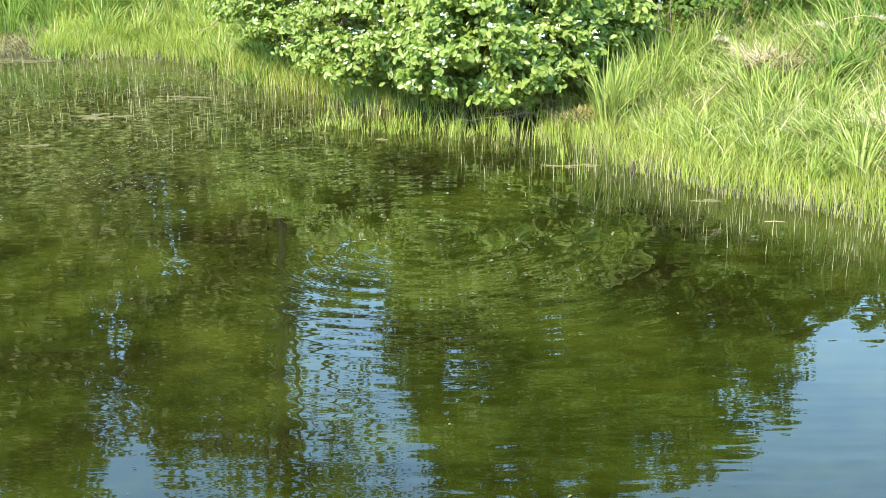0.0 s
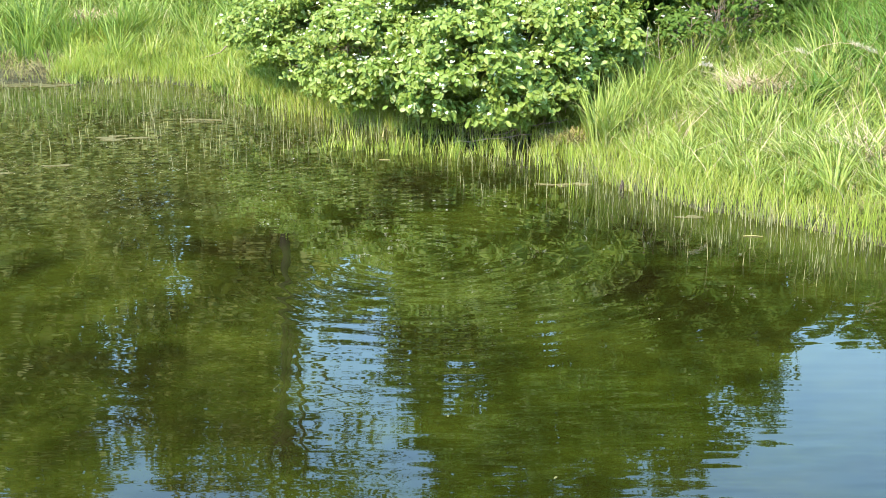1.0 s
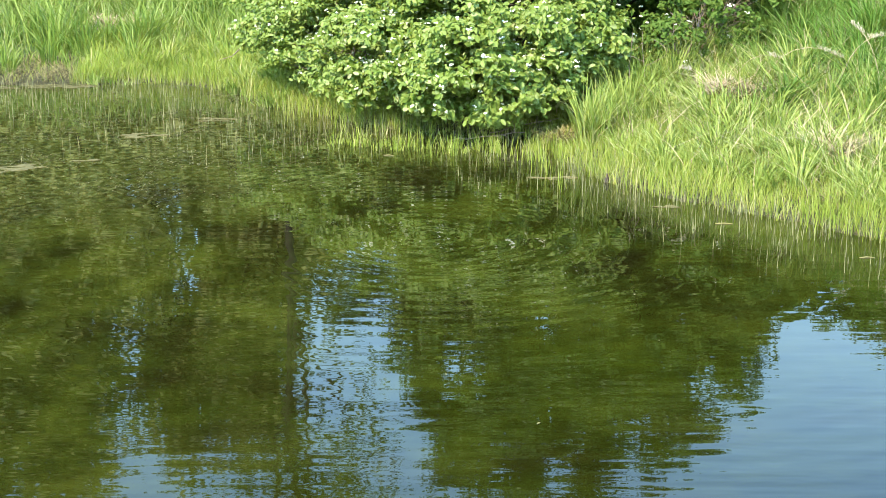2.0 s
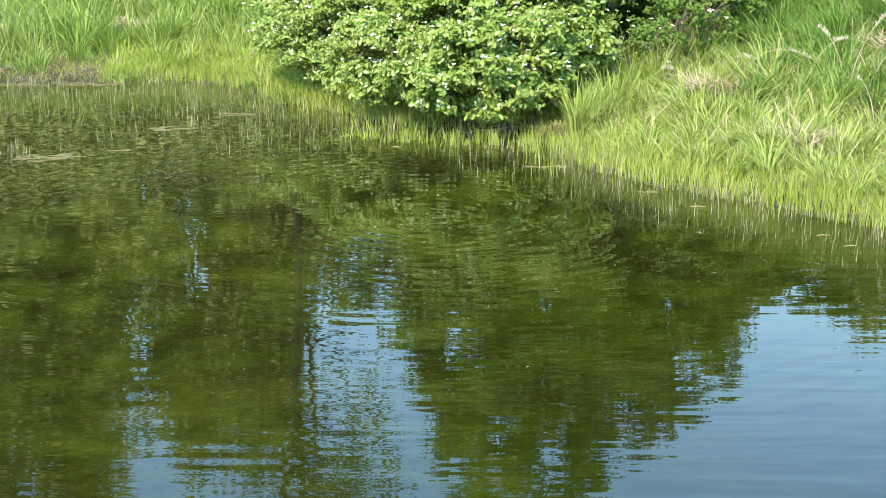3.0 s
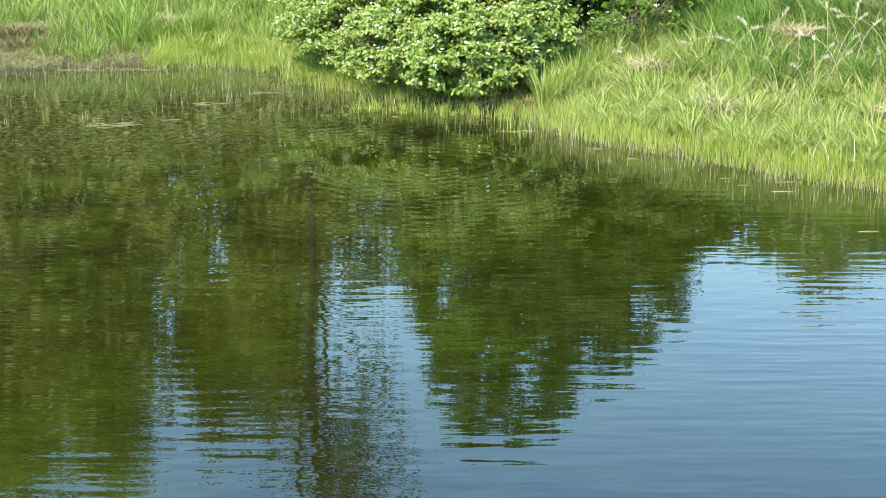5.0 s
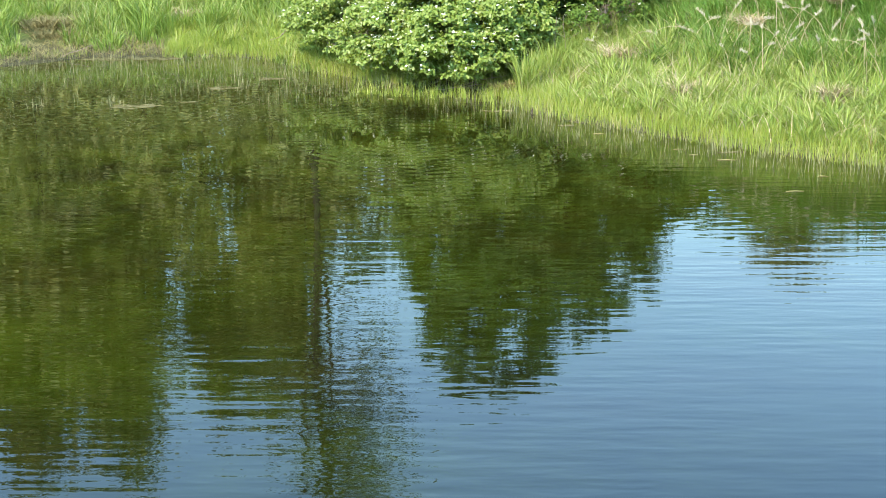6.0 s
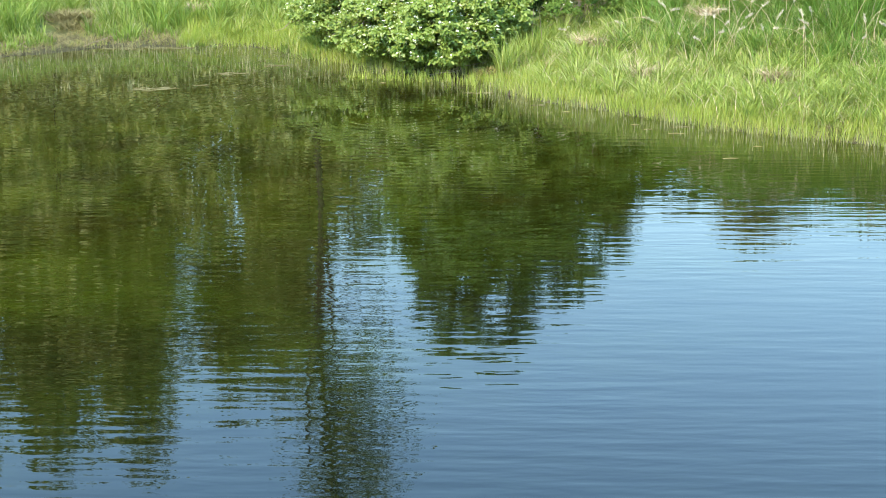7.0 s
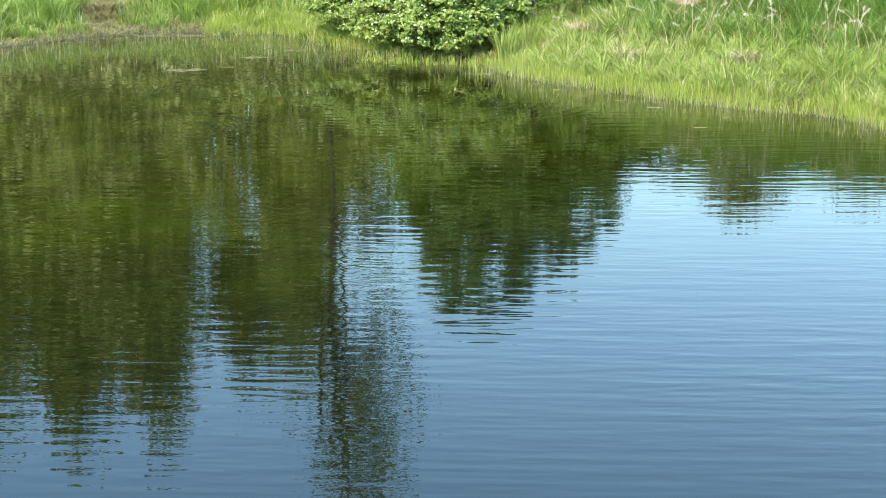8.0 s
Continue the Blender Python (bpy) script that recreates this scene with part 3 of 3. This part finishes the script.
# ---- trees beyond the bank ----
def tree(x, y, height, radius, count, label, base=0.25, lf=0.30):
    z = float(ground_z(x, y))
    top = new("tree")
    top.location = (x, y, z)
    rnd = random.Random(int(x * 31 + y * 7))
    trunk = bent((0, 0, -0.2), (rnd.uniform(-0.3, 0.3), 0, height * 0.93), height * 0.0065 + 0.02, 0.02, 0.02, 9, rnd)
    tr = part("trunk", tubes("trunk", [trunk], 9), DARK_BARK, top)
    lobes, limbs = [], []
    thin_bole = base > 0.4
    many = 18
    for k in range(many):
        f = base + (1 - base) * (k + 0.5) / many
        a = k * 2.4 + rnd.uniform(-0.4, 0.4)
        wide = radius * (math.sin(math.pi * min(1, (f - base) / (1 - base) * 0.75 + 0.22)) ** 0.8)
        at = Vector((math.cos(a) * wide * 0.55 + (0.45 if thin_bole else 0), math.sin(a) * wide * 0.55, height * f))
        lobes.append((tuple(at), (wide * 0.62, wide * 0.62, height * 0.085 + wide * 0.2)))
        limbs.append(bent(trunk[min(8, int(f * 8))][0], at, 0.02 + height * 0.004, 0.012, 0.1, 5, rnd))
    for limb in limbs:
        part("limb", tubes("limb", [limb], 5), DARK_BARK, tr)
    c, dirs = crown_points(count, lobes, 0.35)
    rep, nd = np.repeat(c, 9, 0), np.repeat(dirs, 9, 0)
    pos = rep + RNG.normal(0, lf * 1.1, rep.shape)
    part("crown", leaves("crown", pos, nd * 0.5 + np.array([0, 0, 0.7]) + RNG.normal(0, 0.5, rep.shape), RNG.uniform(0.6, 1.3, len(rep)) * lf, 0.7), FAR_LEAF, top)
    return tagged(top, label, "tree", "trees behind the pond")


# x, y, height, crown radius, leaves, leaf length, foot of the crown
TREES = [
    (-3.75, 38, 20.5, 2.4, 6500, 0.16, 0.56), (-5.7, 43, 14.6, 1.9, 9000, 0.29, 0.05), (-6.7, 46, 15.4, 1.4, 9000, 0.25, 0.05), (-12.35, 44, 17.5, 2.5, 12000, 0.36, 0.05),
    (-9.5, 49, 17.2, 1.65, 6000, 0.25, 0.70), (-15.2, 43, 17.2, 3.6, 12000, 0.44, 0.05), (-19.6, 42, 16.8, 4.2, 12000, 0.46, 0.05), (-25, 43, 17.5, 4.8, 10000, 0.48, 0.05),
    (-13.2, 50, 21.5, 3.0, 7000, 0.30, 0.3), (-17, 51, 22, 3.6, 8000, 0.34, 0.2), (-21, 50, 21.5, 3.4, 7000, 0.34, 0.2), (-8.3, 53, 19, 2.2, 3500, 0.28, 0.64),
]
SMALL_TREES = [
    (-8.6, 41, 9.4, 2.3, 10000, 0.24, 0.05), (-12.6, 37, 7, 3.4, 6500, 0.24, 0.05), (-17.5, 36, 6.5, 3.4, 6500, 0.24, 0.05), (-4.6, 41, 9.6, 1.8, 7000, 0.22, 0.05), (-3, 42, 9.6, 2.4, 6500, 0.25, 0.05),
    (-0.4, 43, 9.2, 2.4, 6500, 0.25, 0.05), (2.6, 42, 9, 2.2, 6000, 0.25, 0.05), (-9.2, 36, 4.4, 2.6, 5000, 0.22, 0.02), (-5.2, 36, 4.6, 2.6, 5000, 0.22, 0.02), (-1.2, 37, 4.8, 2.6, 5000, 0.22, 0.02), (8.1, 24, 3.4, 1.5, 9000, 0.12, 0.1), (11.5, 25, 3.0, 1.6, 5500, 0.13, 0.1),
]
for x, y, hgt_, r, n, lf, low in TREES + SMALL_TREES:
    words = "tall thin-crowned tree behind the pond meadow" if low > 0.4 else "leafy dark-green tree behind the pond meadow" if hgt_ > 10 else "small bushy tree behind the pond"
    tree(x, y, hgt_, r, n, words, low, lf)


# ---- loose things on the bank and in the water ----
def strands(name, n, spread, length, width, flat, seed):
    """A heap of dead blades lying every way."""
    g_ = np.random.default_rng(seed)
    a = g_.uniform(0, 2 * np.pi, n)
    q = np.sqrt(g_.random(n))
    base = np.stack([np.cos(a) * q * spread, np.sin(a) * q * spread * 0.8, g_.uniform(0, 0.03, n)], 1)
    return blades(name, base, g_.uniform(0.5, 1.1, n) * length, g_.uniform(0.6, 1.3, n) * width, a + g_.normal(0, 0.5 + 0.8 * flat, n), g_.uniform(0.2, 1.0, n) * flat, g_.uniform(0.3, 1.1, n))


def tussock(x, y, spread, length, n, label, flat=0.8, lift=0.0):
    ob = part("dead_grass_tussock", strands("dead_grass_tussock", n, spread, length, 0.011, flat, int(abs(x * 91 + y * 13))), DEAD if "brown" in label else STRAW)
    ob.location = (x, y, float(ground_z(x, y)) + lift)
    return tagged(ob, label, "dead grass", "tussocks of dead grass")


tussock(3.3, 15.15, 0.32, 0.30, 330, "matted straw-coloured dead grass on the bank", 2.2, 0.16)
tussock(5.95, 11.5, 0.16, 0.34, 300, "drooping clump of pale dead grass above the waterline", 0.4, 0.12)
tussock(-8.25, 22.5, 0.6, 0.36, 900, "light brown heap of matted dead grass beside the mud", 1.4, 0.09)
tussock(-7.95, 21.8, 0.5, 0.32, 520, "brown heap of dead grass beside the mud", 0.8, 0.02)
tussock(-5.6, 24.1, 0.35, 0.35, 260, "flattened pale dead grass among green blades", 1.0, 0.05)
tussock(-9.8, 22.4, 0.40, 0.35, 300, "brown heap of dead grass beside the mud", 0.8, 0.03)
tussock(3.9, 12.9, 0.25, 0.32, 150, "thin straw-coloured dead grass on the bank", 0.9, 0.12)
tussock(6.6, 14.3, 0.22, 0.26, 200, "matted straw-coloured dead grass on the bank", 2.0, 0.30)
tussock(5.3, 14.6, 0.2, 0.24, 160, "matted straw-coloured dead grass on the bank", 2.0, 0.30)
tussock(1.4, 15.35, 0.24, 0.22, 320, "brown dead grass under the overhanging shrub", 1.0, 0.03)
tussock(3.7, 11.95, 0.16, 0.22, 110, "small brown dead tuft at the waterline", 0.6, 0.0)
tussock(6.55, 9.5, 0.20, 0.20, 160, "small brown dead tuft at the waterline", 0.6, 0.0)


def seed_stalk(x, y, height, lean, turn, plume, label):
    """An old grass stalk that arches over, with its plume."""
    top = new("seed_stalk")
    top.matrix_basis = pose(x, y, float(ground_z(x, y)) - 0.02, 0, 0, turn)
    line = [((1.1 * lean * height * s ** 1.5, 0, height * (s * (1 + lean) - 1.5 * lean * s * s)), 0.005 - 0.003 * s) for s in (0, 0.2, 0.4, 0.55, 0.7, 0.8, 0.9, 1.0)]
    part("stalk", tubes("stalk", [line], 5), STRAW, top)
    n = int(75 * plume / 0.16)
    g_ = np.random.default_rng(int(x * 77 + y * 29) % 9973)
    tip, back = np.array(line[-1][0]), np.array(line[-3][0])
    way = (tip - back) / np.linalg.norm(tip - back)
    f = g_.random(n)
    pos = tip - way * (f * plume)[:, None] + g_.normal(0, 0.007, (n, 3))
    part("plume", blades("plume", pos, g_.uniform(0.025, 0.055, n), g_.uniform(0.004, 0.008, n), g_.uniform(0, 6.28, n), g_.uniform(0.1, 0.8, n), g_.uniform(0, 0.5, n)), PLUME, top, "feathery pale seed head")
    return tagged(top, label, "grass stalk", "old seed stalks on the bank")


for x, y, hh, lean, turn, pl in ((3.55, 15.2, 1.0, 0.85, -20, 0.30), (3.3, 15.6, 0.85, 0.7, -35, 0.18), (3.05, 15.1, 0.8, 0.5, 200, 0.14), (5.1, 13.6, 0.95, 0.3, 80, 0.17), (4.7, 14.3, 0.95, 0.35, 150, 0.18),
                                 (5.5, 13.2, 0.9, 0.4, 20, 0.16), (6.1, 12.9, 0.9, 0.3, -60, 0.2), (4.3, 14.6, 0.9, 0.5, 10, 0.18), (5.9, 13.9, 1.0, 0.25, 60, 0.22), (6.8, 12.2, 0.9, 0.4, 190, 0.2),
                                 (7.4, 12.6, 1.0, 0.3, -10, 0.2), (7.9, 11.6, 0.9, 0.4, 40, 0.2)):
    seed_stalk(x, y, hh, lean, turn, pl, "arching pale seed stalk rising from bank grass" if lean > 0.45 else "upright pale seed stalk rising from bank grass")


pick_ = random.Random(12)
for k in range(60):
    a_, b_ = pick_.uniform(1.7, 4.6), pick_.uniform(0, 5.6)
    x, y = 2.9 + 0.76 * b_ + 0.648 * a_, 12.4 - 0.65 * b_ + 0.762 * a_
    seed_stalk(x, y, pick_.uniform(0.8, 1.25), pick_.uniform(0.15, 0.6), pick_.uniform(0, 360), pick_.uniform(0.08, 0.17), "dry cream-coloured grass stalk in the bank grass")


def broadleaf(x, y):
    """A dock-like weed: a rosette of long broad leaves."""
    n = 34
    g_ = np.random.default_rng(8)
    z = float(ground_z(x, y))
    base = np.stack([g_.normal(0, 0.05, n), g_.normal(0, 0.05, n), g_.uniform(0.02, 0.25, n)], 1)
    ob = part("broadleaf_weed", blades("broadleaf_weed", base, g_.uniform(0.16, 0.34, n), g_.uniform(0.025, 0.05, n), g_.uniform(0, 6.28, n), g_.uniform(0.2, 0.7, n), g_.uniform(0.2, 0.8, n)), WEED)
    ob.location = (x, y, z)
    return tagged(ob, "dark green broad-leaved weed among the bank grass", "weed", "weeds on the bank")


broadleaf(3.75, 14.5), broadleaf(4.25, 15.4), broadleaf(2.5, 16.2)


def stump(x, y, r, h, label):
    bm = bmesh.new()
    bmesh.ops.create_cone(bm, cap_ends=True, segments=11, radius1=r * 1.35, radius2=r * 0.8, depth=h + 0.12)
    bmesh.ops.subdivide_edges(bm, edges=[e for e in bm.edges if abs(e.verts[0].co.z - e.verts[1].co.z) > 0.01], cuts=3)
    for v in bm.verts:
        v.co += noise.noise_vector(v.co * 30) * r * 0.35
        v.co.x += 0.25 * (v.co.z + h / 2)
    ob = part("stump", bm, BARK)
    ob.location = (x, y, h / 2 - 0.06)
    return tagged(ob, label, "stump")


stump(1.68, 13.5, 0.022, 0.09, "small dark snag of wood standing in shallow water")


def reed_clump(x, y, n, seed, label="small clump of pale reed stems in brown shallows"):
    g_ = np.random.default_rng(seed)
    top = new("reed_clump")
    top.location = (x, y, 0)
    for _ in range(n):
        bx, by, hh, wd, tn = g_.normal(0, 0.09), g_.normal(0, 0.12), g_.uniform(0.10, 0.26), g_.uniform(0.005, 0.009), g_.uniform(0, 6.28)
        one = np.array([1.0])
        part("reed_stem", blades("reed_stem", np.array([[bx, by, -0.06]]), one * hh, one * wd, one * tn, one * g_.uniform(0, 0.12), one * g_.uniform(0, 0.1)), STALK, top)
    return tagged(top, label, "reeds", "reed clumps")


for x, y, n in ((-5.25, 14.6, 26), (-5.0, 14.15, 5), (-4.65, 14.7, 5), (-4.2, 15.3, 7), (-5.9, 14.9, 8), (-6.3, 14.2, 10), (-3.3, 16.5, 8)):
    reed_clump(x, y, n, int(abs(x * 37 + y)))


def dead_branch(a, b_, r, name="fallen_branch", label="bare grey dead branch lying under the shrub"):
    rnd = random.Random(int(a[0] * 50 + 77))
    main = bent((0, 0, 0), Vector(b_) - Vector(a), r, r * 0.35, 0.06, 8, rnd)
    lines = [main] + [bent(main[k][0], main[k][0] + Vector((rnd.uniform(-0.2, 0.25), rnd.uniform(-0.15, 0.1), rnd.uniform(-0.12, 0.2))), r * 0.5, 0.002, 0.15, 4, rnd) for k in (2, 3, 5, 6, 7)]
    ob = part(name, tubes(name, lines, 6), TWIG)
    ob.location = a
    return tagged(ob, label, "branch", "dead branches")


dead_branch((0.55, 15.75, 0.10), (1.35, 15.6, 0.30), 0.008)
dead_branch((0.1, 15.7, 0.02), (0.95, 15.35, 0.18), 0.009)
dead_branch((1.9, 15.9, 0.18), (2.35, 16.2, 0.85), 0.006, label="bare grey dead branch leaning beside the shrub")
for k in range(16):
    cx, cy = 2.2 + 0.1 * k, 15.95 + 0.11 * k + 0.2 * math.sin(k * 2.3)
    cz = float(ground_z(cx, cy))
    dead_branch((cx, cy, cz), (cx + 0.3 * math.sin(k * 1.7), cy - 0.15, cz + 0.75 + 0.3 * math.cos(k * 2.9)), 0.006, "dead_cane", "thin brown dead cane standing among brambles")
dead_branch((-9.6, 19.4, 0.06), (-8.5, 19.5, 0.10), 0.02, label="dark waterlogged branch lying on the mud")
dead_branch((-7.4, 20.0, 0.05), (-6.8, 20.4, 0.22), 0.010, label="thin pale stick lying on the mud")
dead_branch((-3.6, 21.0, 0.15), (-2.1, 20.2, 0.85), 0.009, label="thin bare dead branch reaching out of the grass")


def mat(x, y, rx, ry, seed, label, lacy=0.0):
    """A floating raft of algae: an uneven, holed skin a few millimetres thick."""
    rnd = random.Random(seed)
    bm = bmesh.new()
    nx, ny = 96, 54
    keep = {}
    for i in range(nx):
        for j in range(ny):
            u, v = 2 * i / (nx - 1) - 1, 2 * j / (ny - 1) - 1
            f = noise.fractal(Vector((u * rx * 5 + seed, v * ry * 11, seed * 1.7)), 0.7, 2.1, 6)
            if 0.8 * (u * u + v * v) + 1.1 * f < 0.42 - lacy:
                keep[i, j] = bm.verts.new((u * rx, v * ry, 0.003 + 0.006 * abs(f)))
    groups, left_over = [], set(keep)
    while left_over:
        todo, seen_ = [left_over.pop()], []
        while todo:
            i, j = todo.pop()
            seen_.append((i, j))
            for k in ((i + 1, j), (i - 1, j), (i, j + 1), (i, j - 1)):
                if k in left_over:
                    left_over.remove(k)
                    todo.append(k)
        groups.append(seen_)
    big = set(max(groups, key=len))
    for k in list(keep):
        if k not in big:
            bm.verts.remove(keep.pop(k))
    for (i, j) in list(keep):
        q = [keep.get(k) for k in ((i, j), (i + 1, j), (i + 1, j + 1), (i, j + 1))]
        if all(q):
            bm.faces.new(q)
    ex = bmesh.ops.extrude_face_region(bm, geom=bm.faces[:])
    for v in ex["geom"]:
        if isinstance(v, bmesh.types.BMVert):
            v.co.z = -0.02
    bmesh.ops.delete(bm, geom=[v for v in bm.verts if not v.link_faces], context="VERTS")
    ob = part("algae_mat", bm, SCUM)
    ob.location = (x, y, 0)
    return tagged(ob, label, "algae", "floating algae mats")


for k, (x, y, rx, ry, lacy) in enumerate(((-4.65, 14.2, 0.6, 0.30, 0.12), (-3.6, 16.1, 0.5, 0.22, 0.2), (-4.15, 14.55, 0.45, 0.25, 0.22), (-5.6, 20.0, 0.8, 0.25, 0.1), (-6.6, 19.9, 0.7, 0.25, 0.15),
                                          (-2.9, 17.2, 0.35, 0.16, 0.2), (1.2, 13.7, 0.32, 0.08, 0.16), (2.3, 12.35, 0.28, 0.09, 0.2), (4.2, 10.3, 0.3, 0.08, 0.18))):
    mat(x, y, rx, ry, k + 3, "tan floating raft of algae and dead stems" if lacy < 0.2 else "thin broken film of algae on the water", lacy)


def float_stalk(x, y, L, turn, label="pale dead reed stalk floating on the water"):
    ob = part("floating_stalk", tubes("floating_stalk", [[((-L / 2, 0, 0), 0.004), ((0, 0.01, 0.002), 0.006), ((L / 2, 0, 0), 0.003)]], 6), DEAD)
    ob.matrix_basis = pose(x, y, 0.003, 0, 0, turn)
    return tagged(ob, label, "floating stalk", "floating stalks")


for x, y, L, a in ((4.66, 7.82, 0.22, 5), (4.15, 9.75, 0.26, -3), (3.75, 10.1, 0.12, 8), (3.6, 10.5, 0.13, 3), (5.2, 8.7, 0.14, -8), (2.6, 11.7, 0.16, -6), (-0.6, 14.9, 0.12, -9)):
    float_stalk(x, y, L, a)

# bits of leaf, petals and duckweed drifting on the water
x, y, d, p = scatter(300000, -9, 6, 6.5, 20.5, lambda x, y, d: (d < 0) & (RNG.random(len(d)) < (0.0015 + 0.55 * smooth(-0.6, -3.5, x) * smooth(11.5, 14.0, y) * (lumps(x, y, 1.7) > 0.5)) * (RNG.random(len(d)) < lumps(x, y, 3.7) + 0.1)))
p[:, 2] = 0.004
n = len(p)
ob = part("floating_bits", leaves("floating_bits", p, np.array([0, 0, 1.0]) + RNG.normal(0, 0.06, (n, 3)), RNG.uniform(0.08, 1.0, n) ** 3 * 0.03 + 0.005, 0.5), BITS)
tagged(ob, "scattered petals and plant bits floating on the pond", "plant bits", kind="stuff")

# dead litter over the mud
x, y, d, p = scatter(30000, -13, -4.8, 15, 24, lambda x, y, d: (d > -0.05) & (d < 1.6))
n = len(p)
p[:, 2] += 0.02
grass("mud_litter", DEAD, p, RNG.uniform(0.06, 0.20, n), RNG.uniform(0.004, 0.010, n), RNG.uniform(0.8, 3.0, n), RNG.uniform(0.3, 1.0, n), "dead stems and litter strewn over the muddy shore", "litter")
x, y, d, p = scatter(16000, -13, -4.8, 15, 24, lambda x, y, d: (d > 0.0) & (d < 1.5) & (lumps(x, y, 2.3) > 0.55))
n = len(p)
grass("mud_sprouts", SHORE_GREEN, p, RNG.uniform(0.06, 0.2, n), RNG.uniform(0.004, 0.009, n), RNG.uniform(0.05, 0.4, n), RNG.uniform(0, 0.6, n), "short green sprouts coming up through mud")
x, y, d, p = scatter(5000, 1.0, 12, 7, 18, lambda x, y, d: (d > 0.25) & (d < 6))
n = len(p)
h = RNG.uniform(0.35, 0.7, n)
grass("dry_blades", STRAW, p, h, RNG.uniform(0.005, 0.010, n), RNG.uniform(0.1, 0.6, n), RNG.uniform(0.2, 0.9, n), "dry straw blades mixed through the bank grass", "dry grass")
